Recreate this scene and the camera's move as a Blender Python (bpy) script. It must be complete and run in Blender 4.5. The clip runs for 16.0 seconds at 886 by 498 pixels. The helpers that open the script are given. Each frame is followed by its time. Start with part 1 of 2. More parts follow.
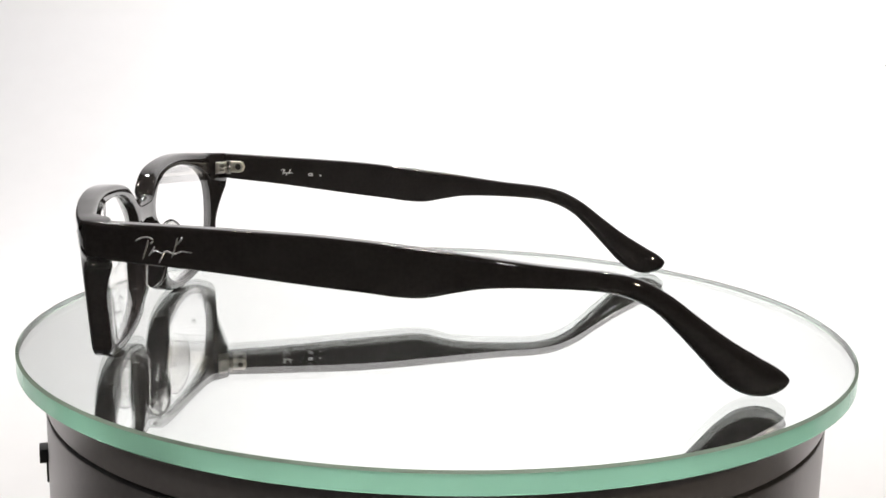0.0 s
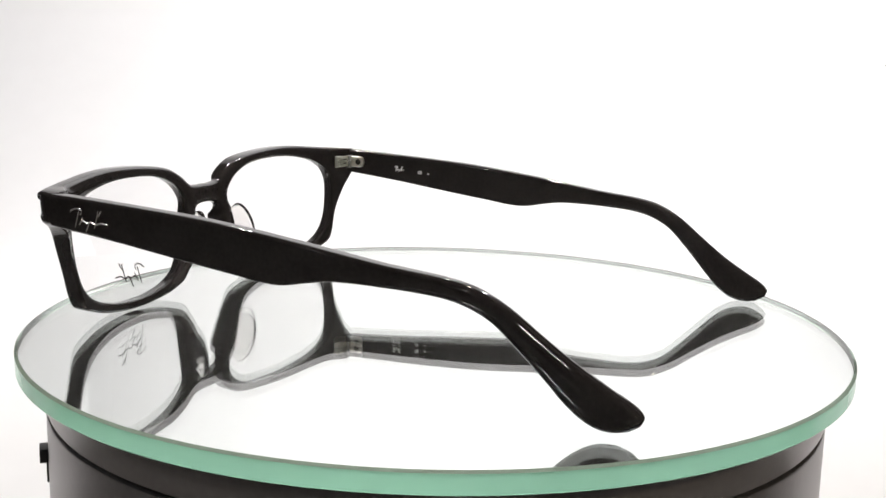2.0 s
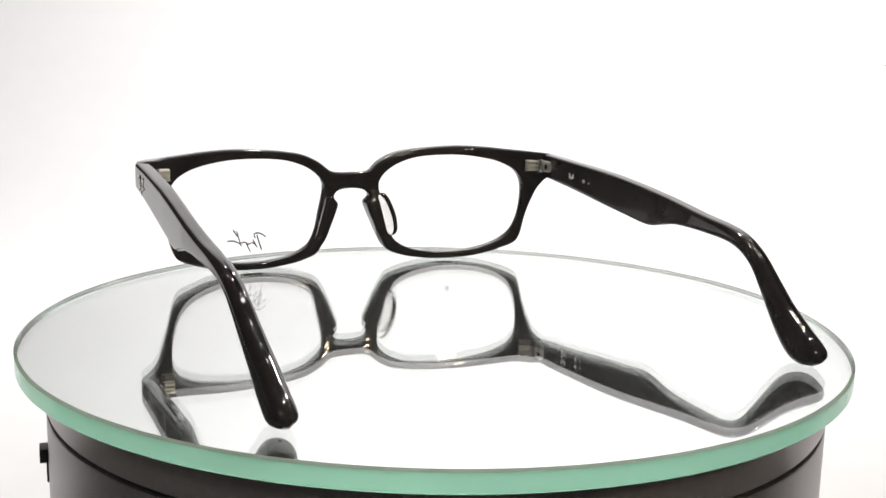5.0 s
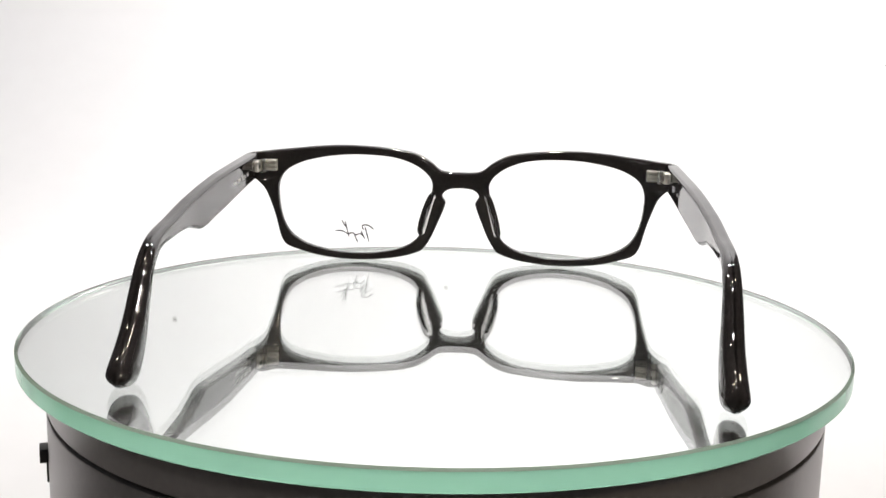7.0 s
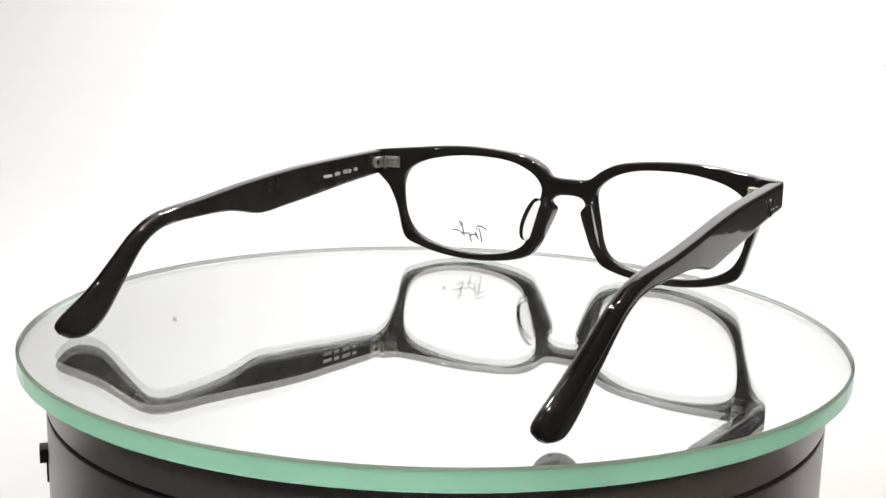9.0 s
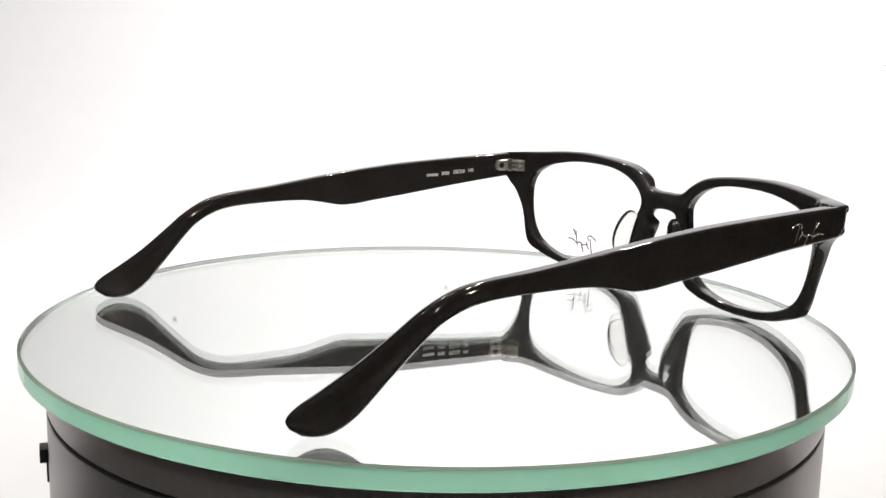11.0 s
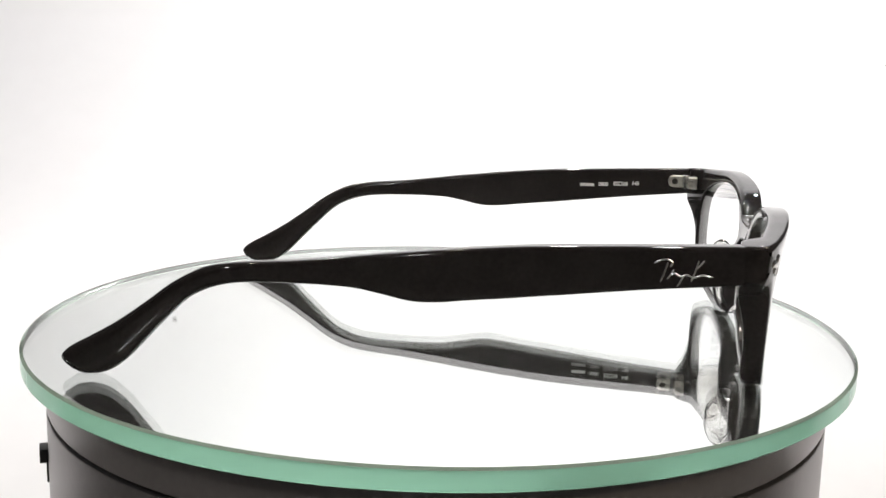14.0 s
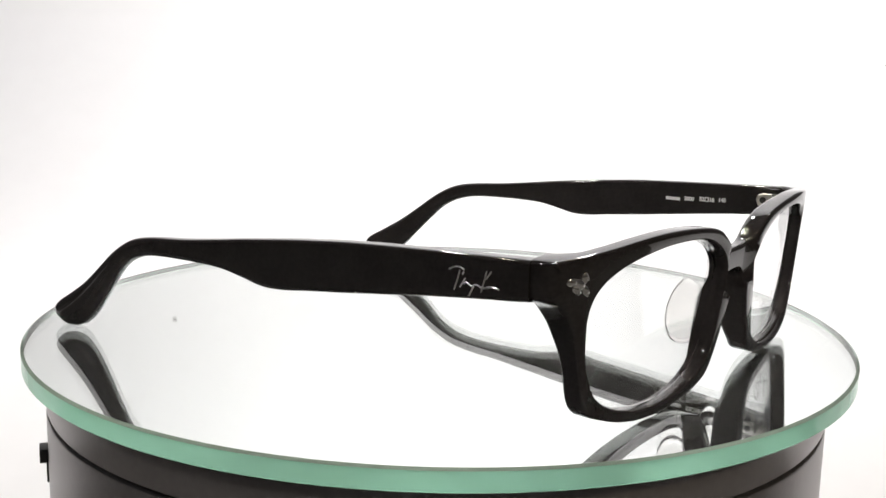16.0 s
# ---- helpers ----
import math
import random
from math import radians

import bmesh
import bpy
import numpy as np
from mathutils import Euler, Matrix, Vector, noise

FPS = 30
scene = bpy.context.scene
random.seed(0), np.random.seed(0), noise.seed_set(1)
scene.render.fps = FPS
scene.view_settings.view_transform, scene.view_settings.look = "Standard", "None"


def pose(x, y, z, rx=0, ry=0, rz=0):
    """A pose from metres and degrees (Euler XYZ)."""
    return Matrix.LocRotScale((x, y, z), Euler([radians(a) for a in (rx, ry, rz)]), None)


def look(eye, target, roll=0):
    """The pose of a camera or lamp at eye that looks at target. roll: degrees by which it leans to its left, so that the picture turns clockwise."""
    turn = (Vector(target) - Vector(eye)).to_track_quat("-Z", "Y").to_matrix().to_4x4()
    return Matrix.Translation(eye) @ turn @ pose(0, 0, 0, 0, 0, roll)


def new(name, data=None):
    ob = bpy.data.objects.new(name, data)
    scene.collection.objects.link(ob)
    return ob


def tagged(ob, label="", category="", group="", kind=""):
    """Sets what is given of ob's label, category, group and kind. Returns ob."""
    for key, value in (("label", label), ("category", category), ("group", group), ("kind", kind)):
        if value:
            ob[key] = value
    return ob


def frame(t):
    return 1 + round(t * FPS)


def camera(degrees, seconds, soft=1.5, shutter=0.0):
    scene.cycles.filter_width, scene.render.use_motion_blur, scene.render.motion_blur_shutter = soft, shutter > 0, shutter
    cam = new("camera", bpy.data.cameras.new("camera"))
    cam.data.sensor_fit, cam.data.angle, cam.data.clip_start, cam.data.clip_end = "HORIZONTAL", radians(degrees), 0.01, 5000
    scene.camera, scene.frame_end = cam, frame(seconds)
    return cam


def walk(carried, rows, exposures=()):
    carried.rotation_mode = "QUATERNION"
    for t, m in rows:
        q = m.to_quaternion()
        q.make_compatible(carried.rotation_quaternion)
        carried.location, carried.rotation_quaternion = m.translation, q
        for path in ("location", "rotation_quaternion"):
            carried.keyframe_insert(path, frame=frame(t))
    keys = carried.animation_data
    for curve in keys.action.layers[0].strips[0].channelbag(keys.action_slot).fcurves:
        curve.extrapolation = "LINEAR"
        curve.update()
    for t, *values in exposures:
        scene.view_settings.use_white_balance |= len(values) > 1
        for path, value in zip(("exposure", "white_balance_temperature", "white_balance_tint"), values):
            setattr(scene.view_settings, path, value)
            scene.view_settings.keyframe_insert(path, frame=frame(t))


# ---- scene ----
# camera: stands still before a turntable
PITCH, YAW, ROLL = radians(-10.725), radians(-0.14), 1.323
EYE = Vector((0.0, -0.2823, 0.0713))
AHEAD = Vector((-math.sin(YAW) * math.cos(PITCH), math.cos(YAW) * math.cos(PITCH), math.sin(PITCH)))
cam = camera(43.48, 16.0, soft=1.5)
walk(cam, [(0.0, look(EYE, EYE + AHEAD, ROLL)), (16.0, look(EYE, EYE + AHEAD, ROLL))], exposures=[(0.0, 0.0), (16.0, 0.0)])

# world and lamps: a white paper sweep in a dim room, lit by soft boxes
world = bpy.data.worlds.new("room_air")
world.use_nodes = True
world.node_tree.nodes["Background"].inputs["Color"].default_value = (0.9, 0.92, 1.0, 1)
world.node_tree.nodes["Background"].inputs["Strength"].default_value = 0.05
scene.world = world


def softbox(name, eye, target, width, height, watts, colour=(1.0, 0.985, 0.98)):
    data = bpy.data.lights.new(name, "AREA")
    data.shape = "RECTANGLE" if width > 0.1 else "DISK"
    data.size, data.size_y, data.energy, data.color = width, height, watts, colour
    ob = new(name, data)
    ob.matrix_world = look(eye, target)
    return ob


softbox("softbox_backdrop", (0.24, 0.20, 0.80), (0.15, 0.78, 0.72), 0.74, 0.16, 11.7)
for x, y, z, watts in ((-0.24, 0.34, 0.60, 1.0), (0.03, 0.37, 0.60, 1.0), (0.27, 0.34, 0.60, 1.6), (0.07, 0.02, 0.62, 0.6), (-0.28, -0.62, 0.52, 0.4), (0.22, -0.64, 0.58, 0.4)):
    softbox("lamp", (x, y, z), (0.0, 0.0, 0.0), 0.028, 0.028, watts, (1.0, 0.975, 0.945))
for k in range(4):
    softbox("row_lamp", (-0.31 + 0.20 * k, 0.10 + 0.02 * (k % 2), 0.60), (0.0, 0.0, 0.0), 0.018, 0.018, 0.14, (1.0, 0.88, 0.70))
softbox("lamp_warm", (0.40, -0.45, 0.34), (0.0, 0.0, 0.02), 0.03, 0.03, 0.6, (1.0, 0.84, 0.62))
softbox("lamp_side", (-0.46, -0.34, 0.42), (0.0, 0.0, 0.02), 0.025, 0.025, 0.25)


# materials
def material(name, colour, rough=0.5, metal=0.0, spec=0.5, coat=0.0, vary=0.0, scale=200.0, bump=0.0, bump_scale=900.0, rough_vary=0.0):
    """A Principled surface whose colour and gloss vary at two scales."""
    m = bpy.data.materials.new(name)
    m.use_nodes = True
    nt = m.node_tree
    b = nt.nodes["Principled BSDF"]
    b.inputs["Base Color"].default_value = (*colour, 1)
    b.inputs["Roughness"].default_value = rough
    b.inputs["Metallic"].default_value = metal
    b.inputs["Specular IOR Level"].default_value = spec
    b.inputs["Coat Weight"].default_value = coat
    b.inputs["Coat Roughness"].default_value = 0.03
    where = nt.nodes.new("ShaderNodeTexCoord")
    if vary or rough_vary:
        wide, fine = nt.nodes.new("ShaderNodeTexNoise"), nt.nodes.new("ShaderNodeTexNoise")
        wide.inputs["Scale"].default_value, fine.inputs["Scale"].default_value = scale, scale * 9
        mix = nt.nodes.new("ShaderNodeMath")
        mix.operation = "ADD"
        for n, i in ((wide, 0), (fine, 1)):
            nt.links.new(where.outputs["Object"], n.inputs["Vector"])
            nt.links.new(n.outputs["Fac"], mix.inputs[i])
        if vary:
            ramp = nt.nodes.new("ShaderNodeMapRange")
            ramp.inputs["From Min"].default_value, ramp.inputs["From Max"].default_value = 0.6, 1.4
            ramp.inputs["To Min"].default_value, ramp.inputs["To Max"].default_value = 1 - vary, 1 + vary
            tint = nt.nodes.new("ShaderNodeVectorMath")
            tint.operation = "SCALE"
            tint.inputs[0].default_value = colour
            nt.links.new(mix.outputs[0], ramp.inputs["Value"])
            nt.links.new(ramp.outputs[0], tint.inputs["Scale"])
            nt.links.new(tint.outputs[0], b.inputs["Base Color"])
        if rough_vary:
            gloss = nt.nodes.new("ShaderNodeMapRange")
            gloss.inputs["From Min"].default_value, gloss.inputs["From Max"].default_value = 0.6, 1.4
            gloss.inputs["To Min"].default_value, gloss.inputs["To Max"].default_value = max(rough - rough_vary, 0), rough + rough_vary
            nt.links.new(mix.outputs[0], gloss.inputs["Value"])
            nt.links.new(gloss.outputs[0], b.inputs["Roughness"])
    if bump:
        n, bm = nt.nodes.new("ShaderNodeTexNoise"), nt.nodes.new("ShaderNodeBump")
        n.inputs["Scale"].default_value, n.inputs["Detail"].default_value = bump_scale, 4
        bm.inputs["Strength"].default_value, bm.inputs["Distance"].default_value = 1.0, bump
        nt.links.new(where.outputs["Object"], n.inputs["Vector"])
        nt.links.new(n.outputs["Fac"], bm.inputs["Height"])
        nt.links.new(bm.outputs["Normal"], b.inputs["Normal"])
    return m


def clear(name, colour, ior, rough=0.0, haze=0.0):
    m = bpy.data.materials.new(name)
    m.use_nodes = True
    b = m.node_tree.nodes["Principled BSDF"]
    b.inputs["Base Color"].default_value = (*colour, 1)
    b.inputs["Roughness"].default_value = rough
    b.inputs["IOR"].default_value = ior
    b.inputs["Transmission Weight"].default_value = 1.0
    # a little white diffuse mixed in as haze, lifting the dark reflections
    if haze:
        nt = m.node_tree
        film, mix = nt.nodes.new("ShaderNodeBsdfDiffuse"), nt.nodes.new("ShaderNodeMixShader")
        grain, where, amount = nt.nodes.new("ShaderNodeTexNoise"), nt.nodes.new("ShaderNodeTexCoord"), nt.nodes.new("ShaderNodeMapRange")
        grain.inputs["Scale"].default_value, grain.inputs["Detail"].default_value = 40, 6
        amount.inputs["To Min"].default_value, amount.inputs["To Max"].default_value = haze * 0.7, haze * 1.3
        nt.links.new(where.outputs["Object"], grain.inputs["Vector"])
        nt.links.new(grain.outputs["Fac"], amount.inputs["Value"])
        nt.links.new(amount.outputs[0], mix.inputs["Fac"])
        nt.links.new(b.outputs[0], mix.inputs[1])
        nt.links.new(film.outputs[0], mix.inputs[2])
        nt.links.new(mix.outputs[0], nt.nodes["Material Output"].inputs["Surface"])
    return m


def ground_glass(name, colour, clear_share=0.0):
    """A ground glass edge: lets soft green light out of the plate, with a faint gloss."""
    m = bpy.data.materials.new(name)
    m.use_nodes = True
    nt = m.node_tree
    nt.nodes.remove(nt.nodes["Principled BSDF"])
    soft, thin, gloss = (nt.nodes.new("ShaderNodeBsdf" + k) for k in ("Translucent", "Diffuse", "Glossy"))
    one, two, edge = nt.nodes.new("ShaderNodeMixShader"), nt.nodes.new("ShaderNodeMixShader"), nt.nodes.new("ShaderNodeFresnel")
    grain, where, hue = nt.nodes.new("ShaderNodeTexNoise"), nt.nodes.new("ShaderNodeTexCoord"), nt.nodes.new("ShaderNodeMapRange")
    tint = nt.nodes.new("ShaderNodeVectorMath")
    tint.operation = "SCALE"
    tint.inputs[0].default_value = colour
    grain.inputs["Scale"].default_value = 90
    hue.inputs["To Min"].default_value, hue.inputs["To Max"].default_value = 0.94, 1.06
    nt.links.new(where.outputs["Object"], grain.inputs["Vector"])
    nt.links.new(grain.outputs["Fac"], hue.inputs["Value"])
    nt.links.new(hue.outputs[0], tint.inputs["Scale"])
    for n in (soft, thin):
        nt.links.new(tint.outputs[0], n.inputs["Color"])
    gloss.inputs["Roughness"].default_value = 0.12
    edge.inputs["IOR"].default_value = 1.45
    one.inputs["Fac"].default_value = 0.15
    nt.links.new(soft.outputs[0], one.inputs[1])
    nt.links.new(thin.outputs[0], one.inputs[2])
    nt.links.new(edge.outputs[0], two.inputs["Fac"])
    nt.links.new(one.outputs[0], two.inputs[1])
    nt.links.new(gloss.outputs[0], two.inputs[2])
    see, last = nt.nodes.new("ShaderNodeBsdfGlass"), nt.nodes.new("ShaderNodeMixShader")
    see.inputs["IOR"].default_value, see.inputs["Roughness"].default_value = 1.52, 0.05
    see.inputs["Color"].default_value = (0.80, 0.95, 0.88, 1)
    last.inputs["Fac"].default_value = clear_share
    nt.links.new(two.outputs[0], last.inputs[1])
    nt.links.new(see.outputs[0], last.inputs[2])
    nt.links.new(last.outputs[0], nt.nodes["Material Output"].inputs["Surface"])
    return m


PAPER = material("white_paper", (0.86, 0.855, 0.865), 0.75, spec=0.2, vary=0.012, scale=6, bump=0.00002, bump_scale=400)
WALL = material("grey_wall", (0.24, 0.235, 0.24), 0.8, vary=0.06, scale=3, bump=0.0004, bump_scale=60)
FLOOR = material("grey_floor", (0.12, 0.115, 0.11), 0.6, vary=0.1, scale=4)
ACETATE = material("black_acetate", (0.0260, 0.0228, 0.0224), 0.035, spec=0.5, vary=0.2, scale=120, bump=0.0000004, bump_scale=200, rough_vary=0.02)
CHROME = material("bright_metal", (0.78, 0.77, 0.75), 0.18, metal=1.0, vary=0.08, scale=900, rough_vary=0.1)
BRASS = material("hinge_metal", (0.80, 0.77, 0.71), 0.36, metal=1.0, vary=0.12, scale=900, rough_vary=0.1)
SMUDGE = material("grey_smudge", (0.38, 0.37, 0.37), 0.8, vary=0.2, scale=800)
SCREW = material("dark_screw", (0.05, 0.045, 0.04), 0.4, metal=0.6)
WHITE_INK = material("white_ink", (0.72, 0.72, 0.72), 0.5, vary=0.15, scale=2500)
DARK_INK = material("dark_ink", (0.02, 0.018, 0.018), 0.5, vary=0.15, scale=2500)
LENS = clear("demo_lens", (1, 1, 1), 1.49)
PAD = clear("clear_nose_pad", (0.88, 0.865, 0.85), 1.47, 0.02)
GLASS = clear("top_glass", (0.99, 1.0, 0.995), 1.52, haze=0.014)
EDGE = ground_glass("green_glass_edge", (0.365, 0.70, 0.535), 0.40)
CHAMFER = ground_glass("dull_glass_chamfer", (0.56, 0.68, 0.57), 0.55)
SILVER = material("mirror_silver", (0.930, 0.955, 0.940), 0.0, metal=1.0)
BODY = material("satin_dark_metal", (0.34, 0.32, 0.32), 0.34, metal=0.75, spec=1.0, vary=0.08, scale=60, rough_vary=0.03)
RUBBER = material("black_rubber", (0.012, 0.012, 0.012), 0.6)
PLASTIC = material("dark_plastic", (0.03, 0.032, 0.033), 0.45, vary=0.1, scale=300)


# helpers
def smoothstep(a, b, v):
    u = min(max((v - a) / (b - a), 0.0), 1.0)
    return u * u * (3 - 2 * u)


def spline(points, steps, closed=False):
    """Points along a smooth curve through the given ones (centripetal enough for even spacing)."""
    pts, out = [Vector(p) for p in points], []
    n = len(pts)
    for i in range(n if closed else n - 1):
        if closed:
            a, b, c, d = (pts[(i + k) % n] for k in (-1, 0, 1, 2))
        else:
            a, b, c, d = pts[max(i - 1, 0)], pts[i], pts[i + 1], pts[min(i + 2, n - 1)]
        span = (c - b).length
        m1 = (c - a) * (span / max((b - a).length + span, 1e-9))
        m2 = (d - b) * (span / max((d - c).length + span, 1e-9))
        for s in range(steps):
            u = s / steps
            out.append((2 * u**3 - 3 * u**2 + 1) * b + (u**3 - 2 * u**2 + u) * m1 + (3 * u**2 - 2 * u**3) * c + (u**3 - u**2) * m2)
    if not closed:
        out.append(pts[-1].copy())
    return out


def part(name, bm, mat, parent=None, label="", smooth=True, turn=True):
    """Links a bmesh as one mesh object, under a thing or a part if one is given."""
    if turn:
        bmesh.ops.recalc_face_normals(bm, faces=bm.faces)
    me = bpy.data.meshes.new(name)
    bm.to_mesh(me)
    bm.free()
    for m in (mat if isinstance(mat, (list, tuple)) else [mat]):
        me.materials.append(m)
    if smooth:
        me.shade_smooth()
        me.set_sharp_from_angle(angle=radians(38))
    ob = new(name, me)
    if parent:
        ob.parent = parent
    return tagged(ob, label)


def rings(bm, loops, closed=True, caps=False):
    """Quads between successive loops of equal length."""
    rows = [[bm.verts.new(p) for p in loop] for loop in loops]
    n = len(rows[0])
    for a, b in zip(rows, rows[1:]):
        for i in range(n if closed else n - 1):
            bm.faces.new((a[i], a[(i + 1) % n], b[(i + 1) % n], b[i]))
    if caps:
        bm.faces.new(rows[0])
        bm.faces.new(rows[-1][::-1])
    return rows


def lathe(bm, profile, n=256, centre=(0, 0)):
    """Turns (radius, height) pairs about an upright axis."""
    loops = [[(centre[0] + r * math.cos(2 * math.pi * i / n), centre[1] + r * math.sin(2 * math.pi * i / n), z) for i in range(n)] for r, z in profile]
    return rings(bm, loops)


def box(bm, centre, size, turn=None, bevel=0.0):
    m = Matrix.Translation(centre) @ (turn or Matrix()) @ Matrix.Diagonal((*size, 1))
    made = bmesh.ops.create_cube(bm, size=1, matrix=m)
    if bevel:
        edges = {e for v in made["verts"] for e in v.link_edges}
        bmesh.ops.bevel(bm, geom=list(edges), offset=bevel, segments=2, affect="EDGES", profile=0.6)


def tube(bm, path, radius, sides=8):
    """A round stroke along a path, with tapered ends."""
    path = [Vector(p) for p in path]
    loops = []
    for i, p in enumerate(path):
        d = (path[min(i + 1, len(path) - 1)] - path[max(i - 1, 0)]).normalized()
        q = d.to_track_quat("Z", "Y")
        r = radius * (0.55 if i in (0, len(path) - 1) else 1.0)
        loops.append([p + q @ Vector((r * math.cos(2 * math.pi * k / sides), r * math.sin(2 * math.pi * k / sides), 0)) for k in range(sides)])
    rings(bm, loops, caps=True)


def lettering(name, words, size, place, mat, parent):
    """Flat printed characters in Blender's own font."""
    cu = bpy.data.curves.new(name, "FONT")
    cu.body, cu.size, cu.align_x, cu.align_y, cu.extrude = words, size, "CENTER", "CENTER", 0.00002
    cu.offset = 0.00008
    tmp = bpy.data.objects.new(name, cu)
    me = bpy.data.meshes.new_from_object(tmp)
    bpy.data.objects.remove(tmp)
    me.transform(place)
    me.materials.clear()
    me.materials.append(mat)
    ob = new(name, me)
    ob.parent = parent
    return ob


# the place: a plain dim room and a white paper sweep
def room():
    lo, hi, t = Vector((-1.6, -1.8, -0.0805)), Vector((1.6, 1.5, 1.9)), 0.08
    mid, size = (lo + hi) / 2, hi - lo
    for name, c, s, mat in (
        ("floor", (mid.x, mid.y, lo.z - t / 2), (size.x + 2 * t, size.y + 2 * t, t), FLOOR),
        ("ceiling", (mid.x, mid.y, hi.z + t / 2), (size.x + 2 * t, size.y + 2 * t, t), WALL),
        ("wall_west", (lo.x - t / 2, mid.y, mid.z), (t, size.y + 2 * t, size.z), WALL),
        ("wall_east", (hi.x + t / 2, mid.y, mid.z), (t, size.y + 2 * t, size.z), WALL),
        ("wall_south", (mid.x, lo.y - t / 2, mid.z), (size.x, t, size.z), WALL),
        ("wall_north", (mid.x, hi.y + t / 2, mid.z), (size.x, t, size.z), WALL),
    ):
        bm = bmesh.new()
        box(bm, c, s)
        tagged(part(name, bm, mat, smooth=False), f"plain grey {name.split('_')[0]} of a dim room", name.split("_")[0], kind="structure")


SMUDGES = [(-0.260, 0.204, 0.0026), (0.006, 0.165, 0.0022), (0.399, 0.056, 0.0022)]


def sweep():
    """White paper that lies flat, curves up behind and rises as the background."""
    z0, yb, r, top, west, east, n = -0.080, 0.78, 0.30, 1.15, -0.54, 0.54, 48
    line = [(0.02 + 0.46 * k / 8, z0, 0, 1) for k in range(8)]
    line += [(yb - r + r * math.sin(a), z0 + r - r * math.cos(a), -math.sin(a), math.cos(a)) for a in [math.pi / 2 * k / n for k in range(n + 1)]]
    line += [(yb, z0 + r + (top - z0 - r) * k / 8, -1, 0) for k in range(1, 9)]
    t = 0.002
    ring = [(y, z) for y, z, _, _ in line] + [(y - u * t, z - v * t) for y, z, u, v in line[::-1]]
    bm = bmesh.new()
    rings(bm, [[(x, y, z) for y, z in ring] for x in [west + (east - west) * k / 12 for k in range(13)]], caps=True)
    paper = tagged(part("backdrop", bm, PAPER), "seamless white paper backdrop sweeping up behind", "backdrop", kind="structure")
    for x, z, size in SMUDGES:
        a = math.acos(max(0.0, (z0 + r - z) / r))
        spot, out, along = Vector((x, yb - r + r * math.sin(a), z)), Vector((0, -math.sin(a), math.cos(a))), Vector((0, math.cos(a), math.sin(a)))
        bm = bmesh.new()
        loops = []
        for f, lift in ((1.0, -0.0004), (1.0, 0.0003), (0.5, 0.0004)):
            loops.append([spot + out * lift + Vector((size * f * (1 + 0.25 * math.sin(3 * q + x)) * math.cos(q), 0, 0)) + along * (0.8 * size * f * math.sin(q)) for q in (2 * math.pi * i / 18 for i in range(18))])
        rings(bm, loops, caps=True)
        part("smudge", bm, SMUDGE, paper, "small grey smudge on the paper")


room()
sweep()

# the turntable
BASE = (-0.0001, -0.0012)
TOP = -0.0006
TURN = -13.4806


def turntable():
    base = tagged(new("turntable"), "round dark satin turntable with a black seam", "turntable")
    base.location = (*BASE, -0.080)
    up = 0.080 + TOP
    bm = bmesh.new()
    lathe(bm, [(0.0, 0.003), (0.088, 0.003), (0.0964, 0.003), (0.0970, 0.0038), (0.0970, up - 0.0160), (0.0968, up - 0.0156), (0.0944, up - 0.0156)])
    part("body", bm, BODY, base)
    bm = bmesh.new()
    lathe(bm, [(0.0944, up - 0.0145), (0.0968, up - 0.0145), (0.0970, up - 0.0141), (0.0970, up - 0.0074), (0.0967, up - 0.0068), (0.0, up - 0.0068)])
    part("turning_ring", bm, BODY, base)
    bm = bmesh.new()
    lathe(bm, [(0.0, up - 0.0160), (0.0945, up - 0.0160), (0.0945, up - 0.0141), (0.0, up - 0.0141)])
    part("seam", bm, RUBBER, base, "black recessed seam")
    bm = bmesh.new()
    lathe(bm, [(0.0, up - 0.0070), (0.086, up - 0.0070), (0.087, up - 0.0067), (0.087, up - 0.0048), (0.0, up - 0.0048)])
    part("rubber_mat", bm, RUBBER, base, "black rubber mat under the glass")
    for k in range(4):
        a = math.pi / 4 + k * math.pi / 2
        bm = bmesh.new()
        lathe(bm, [(0.0, 0.0), (0.0065, 0.0), (0.007, 0.0005), (0.007, 0.0030), (0.0, 0.0030)], 32, (0.08 * math.cos(a), 0.08 * math.sin(a)))
        part("rubber_foot", bm, RUBBER, base)
    # the small switch on its side
    a = math.radians(199.4)
    out = Matrix.Rotation(a, 4, "Z")
    bm = bmesh.new()
    box(bm, out @ Vector((0.0976, 0, 0.0800 - 0.0269)), (0.0026, 0.0050, 0.0034), out, 0.0003)
    switch = part("switch", bm, PLASTIC, base, "small dark plastic switch")
    bm = bmesh.new()
    box(bm, out @ Vector((0.0970, 0, 0.0800 - 0.0311)), (0.0009, 0.0042, 0.0050), out, 0.0002)
    part("switch_plate", bm, PLASTIC, switch)
    return base


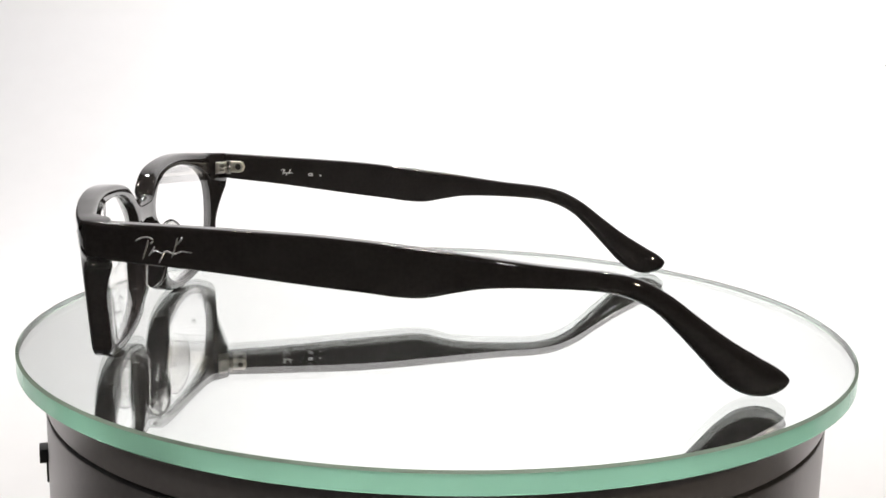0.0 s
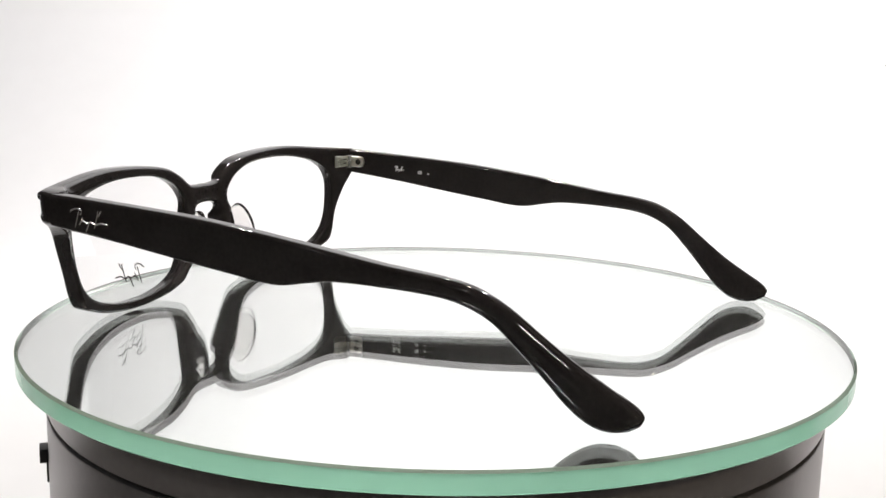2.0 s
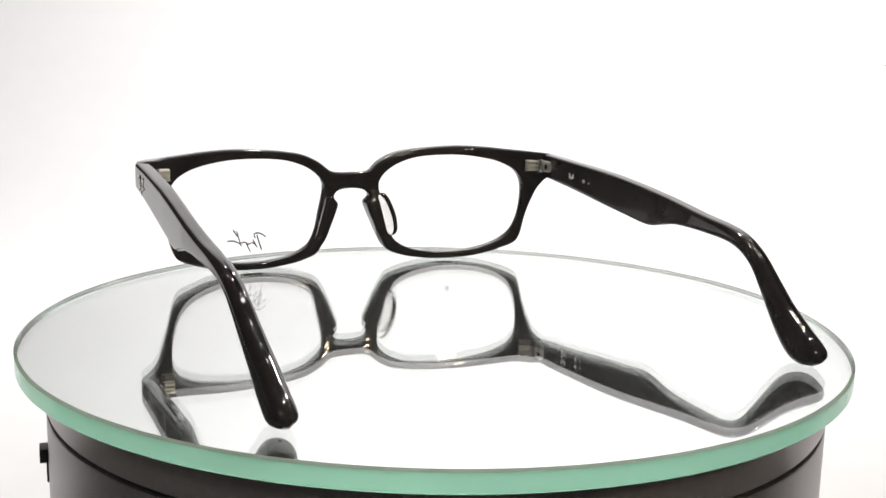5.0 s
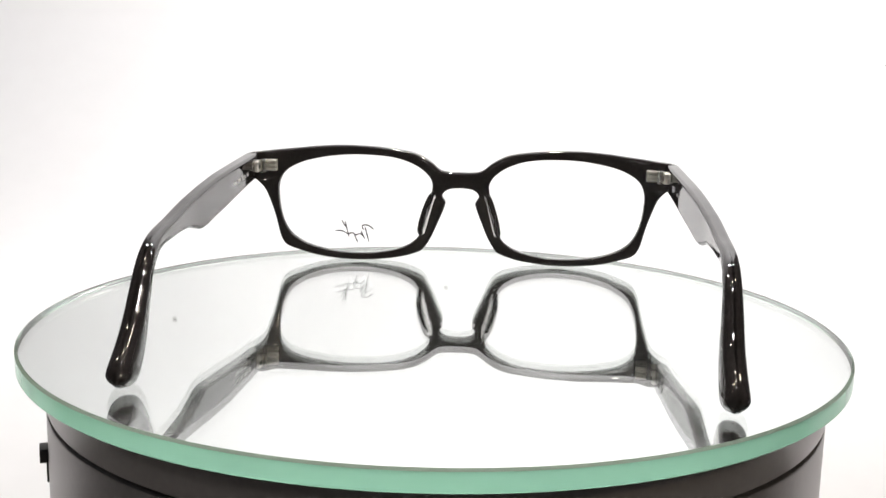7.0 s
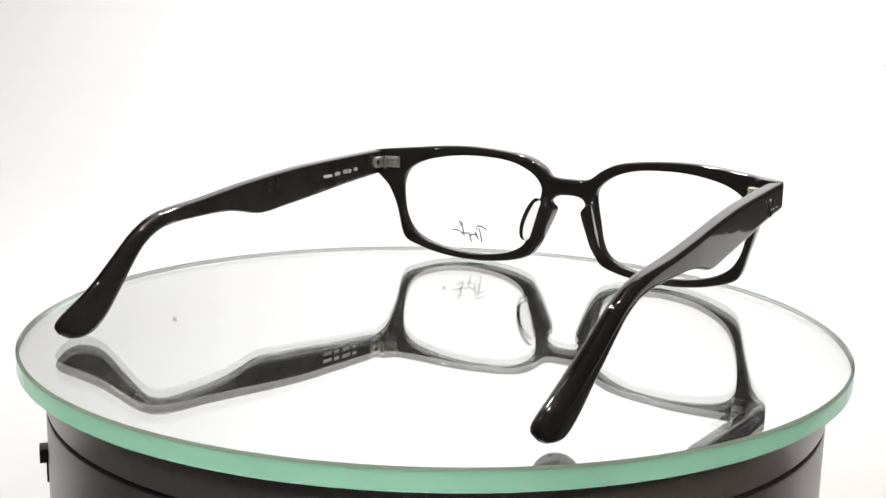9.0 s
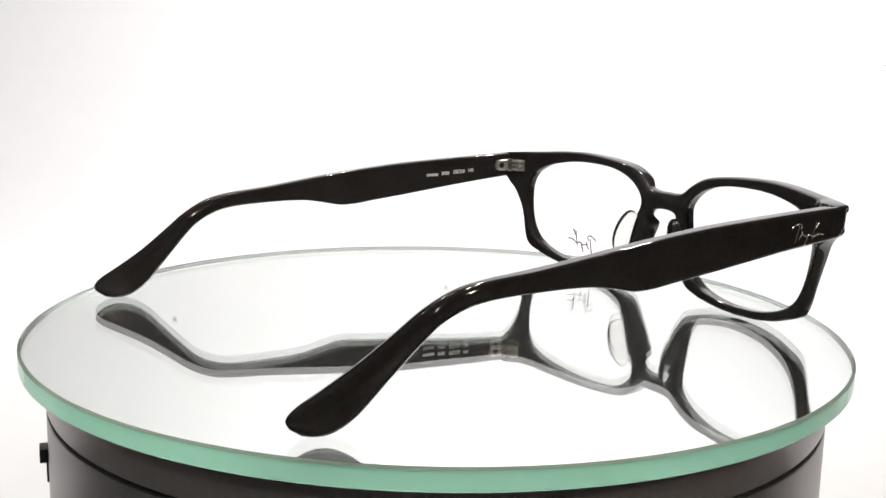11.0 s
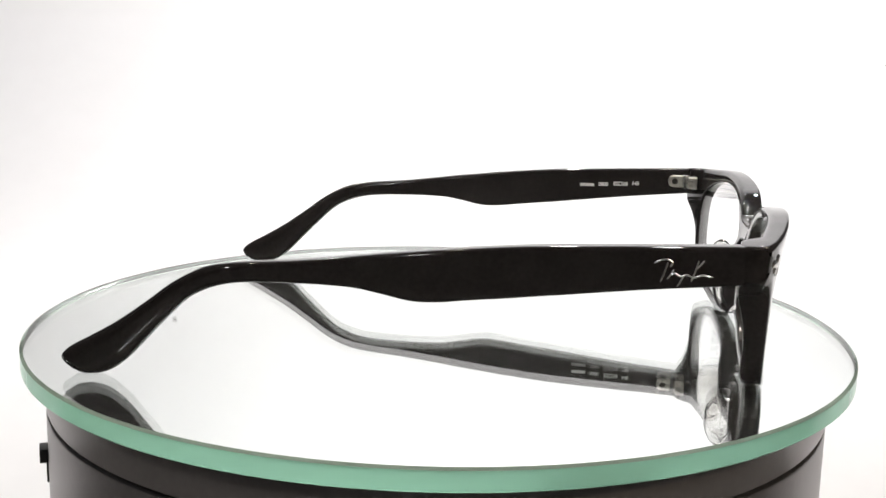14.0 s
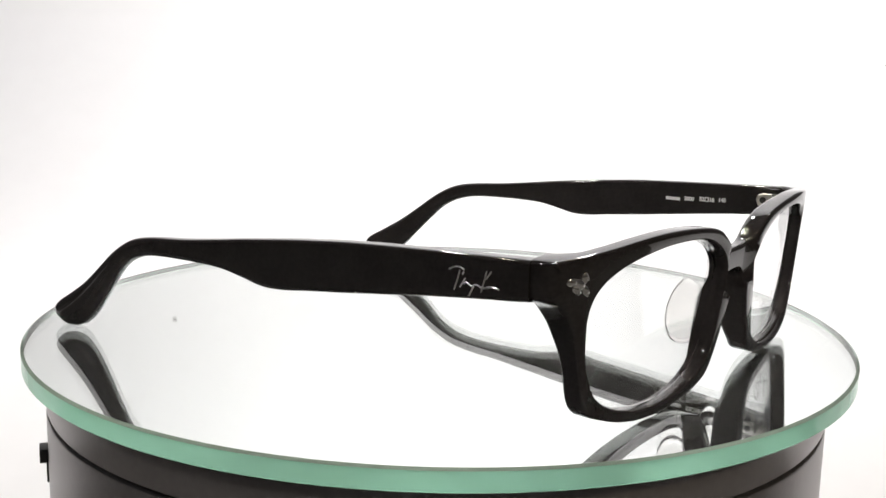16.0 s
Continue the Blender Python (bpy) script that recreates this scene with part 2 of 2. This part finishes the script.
def glass_disc():
    """Clear glass with a chamfered green rim and silver on its underside."""
    R, H, B, n = 0.10284, 0.00463, 0.00067, 360
    thing = tagged(new("mirror_disc"), "round mirror of thick glass with a green polished edge", "mirror")
    circle = lambda r, z: [(r * math.cos(2 * math.pi * i / n), r * math.sin(2 * math.pi * i / n), z) for i in range(n)]
    bm = bmesh.new()
    bm.faces.new([bm.verts.new(p) for p in circle(R - B, 0.0)])
    bm.normal_update()
    part("glass_face", bm, GLASS, thing, "clear polished glass face", smooth=False, turn=False).visible_shadow = False
    bm = bmesh.new()
    rings(bm, [circle(r, z) for r, z in ((R - B, 0.0), (R, -B * 0.7))])
    part("chamfer", bm, CHAMFER, thing, "narrow dull chamfer", smooth=False)
    bm = bmesh.new()
    rings(bm, [circle(r, z) for r, z in ((R, -B * 0.7), (R, -H + 0.0004), (R - 0.0004, -H))])
    part("glass_edge", bm, EDGE, thing, "green ground glass edge")
    bm = bmesh.new()
    bm.faces.new([bm.verts.new(p) for p in circle(R - 0.0004, -H)])
    part("silvering", bm, SILVER, thing, "silver mirror coat", smooth=False, turn=False)
    return thing


turntable()
disc = glass_disc()


# the eyeglasses; the front looks towards -x, the temples run towards +x
HALF_OPENING = [(58.5, 21.5), (58.1, 25.6), (56.2, 28.6), (52.6, 30.8), (48.4, 32.2), (40.0, 33.6), (31.0, 33.9), (22.0, 33.2), (15.6, 31.2), (11.5, 28.5), (9.5, 25.6), (9.6, 22.4), (11.0, 16.4), (12.4, 10.8), (14.3, 7.2), (17.6, 4.9), (22.3, 3.3), (30.0, 2.3), (38.8, 2.6), (46.0, 4.0), (51.4, 6.2), (55.0, 9.2), (57.4, 14.2)]
HALF_OUTLINE = [(0, 28.7), (3.2, 28.7), (6.6, 29.3), (10.2, 32.0), (15.0, 34.4), (21.3, 35.6), (30.5, 36.4), (39.0, 36.6), (46.7, 36.2), (53.8, 35.5), (60.8, 34.9), (68.6, 34.3), (69.4, 33.6), (69.4, 27.8), (68.8, 27.1), (66.3, 25.6), (63.7, 23.2), (61.9, 19.2), (59.7, 13.0), (57.9, 7.0), (55.9, 4.2), (51.4, 2.3), (46.0, 0.7), (38.7, -0.4), (29.6, -0.6), (20.4, 0.4), (15.0, 1.8), (12.0, 3.3), (9.5, 7.0), (7.0, 12.6), (5.2, 17.0), (4.8, 19.0), (5.9, 21.0), (5.0, 22.4), (3.2, 23.2), (0, 23.5)]
SIDE = 0.0004


def mid_x(y, z):
    """The front's middle surface: bowed round the face and leaning."""
    return -0.0765 + 0.875 * y * y + 255.4 * y**4 - 0.081 * (z - 0.0085)


FACE = 0.0029


def rear(y):
    """How far the back lies behind the middle surface: a little deeper at the nose."""
    return 0.0016 + 0.0006 * (1 - smoothstep(0.016, 0.046, abs(y)))


def opening(steps):
    """The inner edge of one rim."""
    return [Vector((0.034 + (p.x - 0.034) * 1.006, 0.0178 + (p.y - 0.0182) * 1.012)) for p in spline([(y / 1e3, z / 1e3) for y, z in HALF_OPENING], steps, True)]


def rear_extra(y, z):
    """Material added behind: the end pieces and the nose."""
    y = abs(y)
    end = smoothstep(0.0590, 0.0640, y) * max(0.0, -0.0668 - (mid_x(y, z) + rear(y)))
    nose = 0.0012 * (1 - smoothstep(0.0095, 0.0165, y)) * (1 - smoothstep(0.0190, 0.0235, z)) * smoothstep(0.004, 0.009, z)
    return end + nose


def recess(y, z):
    """The bridge lies a little behind the faces of the rims."""
    return 0.0017 * (1 - smoothstep(0.0058, 0.0092, abs(y))) * smoothstep(0.0185, 0.0215, z)


def inward(loop, sign):
    """Unit normals of a closed loop in the y-z plane; sign turns them into the material."""
    out, n = [], len(loop)
    area = sum(loop[i].x * loop[(i + 1) % n].y - loop[(i + 1) % n].x * loop[i].y for i in range(n))
    s = sign if area > 0 else -sign
    for i in range(n):
        t = (loop[(i + 1) % n] - loop[i - 1]).normalized()
        out.append(Vector((-t.y, t.x)) * s)
    return out


def front_frame(parent):
    half = [Vector((p.x - 0.0016 * smoothstep(0.056, 0.069, p.x), p.y)) for p in spline([(y / 1e3, z / 1e3) for y, z in HALF_OUTLINE], 5)]
    outline = [Vector((p.x + SIDE, p.y)) for p in half] + [Vector((-p.x + SIDE, p.y)) for p in half[-2:0:-1]]
    hole = opening(6)
    holes = [[Vector((p.x + SIDE, p.y)) for p in hole], [Vector((-p.x + SIDE, p.y)) for p in hole]]
    bm = bmesh.new()
    fills = {-1: [], 1: []}
    # each edge: its inset and depth of rounding, before and behind
    for loop, sign, fore, aft in ((outline, 1, (0.0009, 0.0007), (0.0012, 0.0015)), (holes[0], -1, (0.0007, 0.0021), (0.0006, 0.0005)), (holes[1], -1, (0.0007, 0.0021), (0.0006, 0.0005))):
        inn = inward(loop, sign)
        quarter = [math.pi / 2 * k / 5 for k in range(6)]
        sect = [(1 - math.sin(a), -1, 1 - math.cos(a)) for a in quarter]
        sect += [(o, 1, d) for o, _, d in sect[::-1]]
        loops = []
        for off, side, depth in sect:
            row = []
            for p, nrm in zip(loop, inn):
                inset, deep = fore if side < 0 else aft
                y = abs(p.x - SIDE)
                if side > 0 and sign > 0:
                    flat = smoothstep(0.0600, 0.0640, y)
                    inset, deep = inset + (0.0003 - inset) * flat, deep + (0.0003 - deep) * flat
                elif sign > 0:
                    turned = smoothstep(0.0615, 0.0655, y) * abs(nrm.x)
                    inset, deep = inset + (0.0031 - inset) * turned, deep + (0.0027 - deep) * turned
                q, d = p + nrm * off * inset, depth * deep
                x = mid_x(q.x, q.y) + (-FACE + recess(q.x, q.y) + d if side < 0 else rear(q.x) - d + rear_extra(q.x, q.y))
                row.append(Vector((x, q.x, q.y)))
            loops.append(row)
        rows = rings(bm, loops)
        fills[-1].append(rows[0])
        fills[1].append(rows[-1])
    for side, loops in fills.items():
        edges = []
        for row in loops:
            for i in range(len(row)):
                edges.append(bm.edges.get((row[i], row[(i + 1) % len(row)])))
        kept = {v: v.co.copy() for row in loops for v in row}
        for v in kept:
            v.co.x = 0
        bmesh.ops.triangle_fill(bm, use_beauty=True, edges=edges, normal=(1, 0, 0))
        for v, co in kept.items():
            v.co = co
        for e in edges:
            e.smooth = False
    return part("front_frame", bm, ACETATE, parent, "glossy black acetate front with two rims and a bridge")


def lens(parent, sign):
    hole = opening(4)
    c = Vector((0.034, 0.0178))
    bm = bmesh.new()
    sides = []
    for off in (-0.0007, 0.0007):
        loops = []
        for k in range(7, 0, -1):
            f = k / 7 * 1.012
            loops.append([Vector((mid_x(q.x, q.y) + off + 0.0003, sign * q.x + SIDE, q.y)) for q in (c + (p - c) * f for p in hole)])
        rows = rings(bm, loops)
        tip = bm.verts.new((mid_x(c.x, c.y) + off + 0.0003, sign * c.x + SIDE, c.y))
        n = len(rows[-1])
        for i in range(n):
            bm.faces.new((rows[-1][i], rows[-1][(i + 1) % n], tip))
        sides.append(rows[0])
    for e in [bm.faces.new((sides[0][i], sides[0][(i + 1) % len(hole)], sides[1][(i + 1) % len(hole)], sides[1][i])) for i in range(len(hole))]:
        for k in e.edges:
            k.smooth = False
    ob = part("lens", bm, LENS, parent, "clear demo lens")
    ob.visible_shadow = False
    return ob


def emblem(length, height):
    """Abstract slanting strokes in the place of a maker's mark, in a unit plane."""
    s = [[(0.00, 0.80), (0.10, 0.92), (0.22, 0.96), (0.31, 0.86), (0.27, 0.68)]]
    for x, top, low in ((0.18, 0.86, 0.10), (0.29, 0.60, 0.22), (0.47, 0.44, -0.04), (0.70, 0.96, 0.16), (0.79, 0.98, 0.66)):
        s.append([(x + 0.05, top), (x, (top + low) / 2), (x - 0.06, low)])
    s.append([(0.26, 0.34), (0.36, 0.44), (0.46, 0.34), (0.56, 0.42), (0.68, 0.32), (0.82, 0.42), (1.00, 0.37)])
    return [[(x * length, y * height) for x, y in (tuple(p) for p in spline(q, 4))] for q in s]


def lens_mark(parent, sign):
    """Thin dark strokes printed on the lens."""
    bm = bmesh.new()
    for stroke in emblem(0.0125, 0.0062):
        pts = []
        for u, v in stroke:
            y, z = -0.0278 - u, 0.0043 + v + u * 0.17
            pts.append((mid_x(y, z) - 0.00014, y, z))
        tube(bm, pts, 0.00021, 5)
    return part("lens_mark", bm, DARK_INK, parent, "dark printed maker's mark")


def nose_pad(parent, sign):
    bm = bmesh.new()
    up = Vector((0.0, -0.26 * sign, 0.965)).normalized()
    back = Vector((1.0, 0.28 * sign, 0.0)).normalized()
    thick = up.cross(back)
    c = Vector((-0.0717, 0.0106 * sign + SIDE, 0.0155))
    loops, n = [], 40
    for k in range(9):
        a = -math.pi / 2 + math.pi * k / 8
        w, d = math.cos(a) ** 0.6 if k not in (0, 8) else 0.02, math.sin(a) * 0.0009
        f = 0.86 + 0.14 * w if k not in (0, 8) else 0.80
        loops.append([c + up * (0.0072 * f * math.sin(q)) + back * ((0.0039 - 0.0004 * math.sin(q)) * f * math.cos(q)) + thick * d for q in (2 * math.pi * i / n for i in range(n))])
    rings(bm, loops, caps=True)
    ob = part("nose_pad", bm, PAD, parent, "thin clear plastic nose pad")
    ob.visible_shadow = False
    return ob


TEMPLE = [(-67.3, 33.9, -67.3, 26.1), (-48.8, 33.1, -49.0, 24.3), (-27.0, 31.9, -27.3, 21.6), (-15.9, 30.9, -16.0, 20.3), (-10.2, 30.3, -10.4, 19.6), (-4.4, 29.6, -5.0, 19.5), (1.4, 28.9, 1.3, 20.7), (7.2, 28.1, 7.2, 21.6), (19.2, 26.6, 19.2, 21.8), (31.3, 25.5, 30.0, 21.2), (37.6, 24.2, 36.0, 19.9), (43.9, 21.1, 41.0, 17.6), (50.4, 16.4, 46.0, 13.3), (57.0, 11.8, 51.0, 8.4), (63.6, 7.9, 56.0, 3.5), (68.4, 5.2, 60.0, 0.9), (70.4, 3.2, 64.0, 0.0), (70.0, 1.7, 67.2, 0.4)]


def outer_y(x):
    """How the temple bows along its length."""
    return float(np.interp(x, (-0.067, -0.052, -0.024, 0.007, 0.033, 0.048, 0.058, 0.071), (0.0684, 0.0685, 0.0691, 0.0695, 0.0688, 0.0677, 0.0667, 0.0662)))


def thickness(x):
    return float(np.interp(x, (-0.067, -0.03, 0.0, 0.03, 0.045, 0.058, 0.066), (0.0043, 0.0041, 0.0038, 0.0038, 0.0042, 0.0052, 0.0056)))


def temple_mesh():
    far = lambda x: (-66.6 + (x + 66.6) * 1.0145) / 1e3
    lift = lambda x: 0.2 * (outer_y(x / 1e3) - 0.0665)
    tops = spline([(far(a), b / 1e3 + lift(a)) for a, b, _, _ in TEMPLE], 8)
    lows = spline([(far(c), d / 1e3 + lift(c) + 0.0002 - 0.0008 * smoothstep(30.0, 58.0, c)) for _, _, c, d in TEMPLE], 8)
    bm, loops = bmesh.new(), []
    n = len(tops)
    xs = [(a.x + b.x) / 2 for a, b in zip(tops, lows)]
    ys = [outer_y(x) for x in xs]
    for _ in range(30):
        ys = [ys[0]] + [(ys[i - 1] + 2 * ys[i] + ys[i + 1]) / 4 for i in range(1, n - 1)] + [ys[-1]]
    mids = [(a + b) / 2 for a, b in zip(tops, lows)]
    ends = [(mids[-1] - m).length for m in mids]
    for i, (a, b) in enumerate(zip(tops, lows)):
        th, hgt = thickness(xs[i]), (a - b).length
        r = min(0.0010 + 0.0013 * smoothstep(0.02, 0.05, xs[i]), hgt * 0.45, th * 0.45)
        shrink = 0.99 if i == 0 else 1.0
        left = ends[i] / 0.0034
        if left < 1:
            shrink = max(0.30, math.sqrt(1 - (1 - left) ** 2))
        up = (a - b).normalized()
        c, cy = (a + b) / 2, ys[i] - th / 2
        hw, hh = th / 2 * shrink, hgt / 2 * (shrink if i < 3 else 1.0)
        r = min(r, hw * 0.9, hh * 0.9)
        rz = min(r * (1 + 0.9 * smoothstep(0.034, 0.052, xs[i])), hh * 0.8)
        ring = []
        for sy, sz, a0 in ((1, 1, 0), (-1, 1, 90), (-1, -1, 180), (1, -1, 270)):
            oy, oz = sy * (hw - r), sz * (hh - rz)
            corner = [(oy + r * math.cos(radians(a0 + 90 * k / 6)), oz + rz * math.sin(radians(a0 + 90 * k / 6))) for k in range(7)]
            first, last = corner[0], corner[-1]
            e = 0.25 * r
            pre = (first[0], first[1] - e * sz) if a0 in (0, 180) else (first[0] - e * sy, first[1])
            post = (last[0] - e * sy, last[1]) if a0 in (0, 180) else (last[0], last[1] - e * sz)
            ring += [pre] + corner + [post]
        loops.append([Vector((c.x + up.x * w, cy + v, c.y + up.y * w)) for v, w in ring])
    rings(bm, loops, caps=True)
    return bm


def temple(parent, sign):
    """One side arm with its hinge, mark and print."""
    bm = temple_mesh()
    flip = Matrix.Diagonal((1, sign, 1, 1))
    pivot = Vector((-0.0668, sign * 0.064, 0.03))
    if sign > 0:
        lean = Matrix.Translation(pivot) @ Matrix.Rotation(radians(-0.75), 4, "Z") @ Matrix.Translation(-pivot)
    else:
        lean = Matrix.Translation(pivot) @ Matrix.Rotation(radians(0.55), 4, "Z") @ Matrix.Translation(-pivot)
    place = Matrix.Translation((0, SIDE, 0)) @ lean @ flip
    bm.transform(place)
    arm = part("temple", bm, ACETATE, parent, "black acetate side arm with a broad front and curved tip")
    # maker's mark of bright metal strokes on the outside
    bm = bmesh.new()
    for stroke in emblem(0.0110, 0.0051):
        pts = []
        for u, v in stroke:
            x = -0.0506 - u if sign > 0 else -0.0610 + u
            pts.append(lean @ Vector((x, sign * (outer_y(x) + 0.00005), 0.0264 + v + (0.0 if sign > 0 else 0.0004))) + Vector((0, SIDE, 0)))
        tube(bm, pts, 0.00022, 6)
    part("emblem", bm, CHROME, arm, "raised bright metal maker's mark")
    # hinge leaf, let into the inner face
    inner = lambda x: outer_y(x) - thickness(x)
    bm = bmesh.new()
    prof = [(0.0, -0.0018), (0.0032, -0.0018), (0.0042, -0.0014), (0.0047, 0.0), (0.0042, 0.0014), (0.0032, 0.0018), (0.0, 0.0018)]
    loops = []
    for d, f in ((0.0004, 1.0), (-0.0007, 1.0), (-0.0010, 0.88)):
        loops.append([place @ Vector((-0.0655 + u * f, inner(-0.063) + d, 0.0304 + w * f)) for u, w in prof])
    rings(bm, loops, caps=True)
    leaf = part("hinge_leaf", bm, BRASS, arm, "worn metal hinge leaf", smooth=False)
    bm = bmesh.new()
    loops = [[place @ Vector((-0.0628 + r * math.cos(q), inner(-0.063) + d, 0.0304 + r * math.sin(q))) for q in (2 * math.pi * i / 20 for i in range(20))] for r, d in ((0.0009, -0.0009), (0.0009, -0.0012), (0.0006, -0.0013))]
    rings(bm, loops, caps=True)
    part("screw", bm, SCREW, leaf)
    # print on the inside
    spot = lambda x, z: place @ Vector((x, inner(x) - 0.00004, z))

    def bar(name, x, z, w, hgt, mat):
        bm = bmesh.new()
        a = [spot(x - w / 2, z - hgt / 2), spot(x + w / 2, z - hgt / 2), spot(x + w / 2, z + hgt / 2), spot(x - w / 2, z + hgt / 2)]
        b = [p + Vector((0, -sign * 0.00004, 0)) for p in a]
        rings(bm, [a, b], caps=True)
        part(name, bm, mat, arm, smooth=False)

    def words(text, x, z, size):
        p = spot(x, z)
        turn = Matrix.Rotation(radians(90), 4, "X") if sign < 0 else Matrix.Rotation(radians(180), 4, "Z") @ Matrix.Rotation(radians(90), 4, "X")
        turn = Matrix.Rotation(radians(180), 4, "Z") @ turn
        lettering("print", text, size, Matrix.Translation(p + Vector((0, -sign * 0.00003, 0))) @ turn, WHITE_INK, arm)

    if sign < 0:
        bar("printed_bar", -0.0365, 0.0282, 0.0043, 0.0009, WHITE_INK)
        words("2000", -0.0414, 0.0285, 0.00145)
        words("52\u25a118", -0.0466, 0.0288, 0.0015)
        words("145", -0.0511, 0.0291, 0.0015)
    else:
        bm = bmesh.new()
        for stroke in emblem(0.0036, 0.0019):
            tube(bm, [spot(-0.0495 + u, 0.0280 + v) - Vector((0, 0.00002, 0)) for u, v in stroke], 0.00014, 5)
        part("small_mark", bm, WHITE_INK, arm, "small white printed maker's mark")
        words("CE", -0.0403, 0.0283, 0.0012)
        bar("printed_bar", -0.0372, 0.0281, 0.0006, 0.0005, WHITE_INK)
    return arm


def end_hinge(parent, sign):
    """The hinge half on the front, with knuckles and pin."""
    bm = bmesh.new()
    c = Vector((-0.0676, sign * 0.0627 + SIDE, 0.0304))
    box(bm, c + Vector((-0.0009, -sign * 0.0021, 0)), (0.0012, 0.0042, 0.0036), None, 0.0003)
    for k in (-1, 0, 1):
        box(bm, c + Vector((0.0003, -sign * 0.0019, 0.00125 * k)), (0.0016, 0.0044, 0.0008), None, 0.0002)
    ob = part("front_hinge", bm, BRASS, parent, "metal hinge block on the end piece", smooth=False)
    for k in range(5):
        bm = bmesh.new()
        z = c.z - 0.0021 + k * 0.00086
        r = 0.00098 if k % 2 else 0.00108
        lathe(bm, [(0.0, z), (r * 0.9, z), (r, z + 0.0001), (r, z + 0.00066), (r * 0.9, z + 0.00076), (0.0, z + 0.00076)], 20, (c.x + 0.0016, c.y))
        part("knuckle", bm, CHROME, ob)
    return ob


def stud(parent, sign):
    """Small bright metal ornament on the end piece."""
    bm = bmesh.new()
    y0, z0 = 0.0622, 0.0299
    for u, v, a, b, turn in ((0.0, 0.0, 0.0016, 0.0010, 30), (-0.0012, 0.0011, 0.0011, 0.0008, 80), (0.0016, 0.0006, 0.0012, 0.0008, 0), (-0.0017, -0.0013, 0.0013, 0.0007, 60), (0.0004, -0.0010, 0.0012, 0.0007, 40)):
        loops = []
        for f, d in ((1.0, 0.0003), (0.95, -0.00025), (0.6, -0.0005), (0.1, -0.00055)):
            ring = []
            for i in range(16):
                q = 2 * math.pi * i / 16
                p, w = a * f * math.cos(q), b * f * math.sin(q)
                y = y0 + u + p * math.cos(radians(turn)) - w * math.sin(radians(turn))
                z = z0 + v + p * math.sin(radians(turn)) + w * math.cos(radians(turn))
                turned = min(max((y - 0.0645) / 0.0031, 0.0), 0.95)
                drop = 0.0027 * (1 - math.sqrt(1 - turned * turned)) + 0.0003
                ring.append(Vector((mid_x(y, z) - FACE + drop + d, sign * y + SIDE, z)))
            loops.append(ring)
        rings(bm, loops, caps=True)
    return part("stud", bm, CHROME, parent, "small bright metal stud")


def eyeglasses():
    thing = tagged(new("eyeglasses"), "black acetate eyeglasses with clear lenses standing open on a mirror", "eyeglasses")
    front_frame(thing)
    for sign in (1, -1):
        pane = lens(thing, sign)
        if sign < 0:
            lens_mark(pane, sign)
        nose_pad(thing, sign)
        temple(thing, sign)
        end_hinge(thing, sign)
        stud(thing, sign)
    return thing


glasses = eyeglasses()
STAND = pose(0, 0.0012, 0, 0, 0, 0.9)


def motions():
    """The disc and the eyeglasses turn evenly; the disc lies slightly off its centre."""
    steps = [k * 0.1 for k in range(161)]
    walk(glasses, [(t, pose(0, 0, 0, 0, 0, TURN * t) @ STAND) for t in steps])
    rows = []
    for t in steps:
        a = radians(260.3 + TURN * t)
        rows.append((t, pose(0.00004 + 0.00076 * math.cos(a), -0.00118 + 0.00076 * math.sin(a), TOP, 0, 0, TURN * t)))
    walk(disc, rows)


motions()
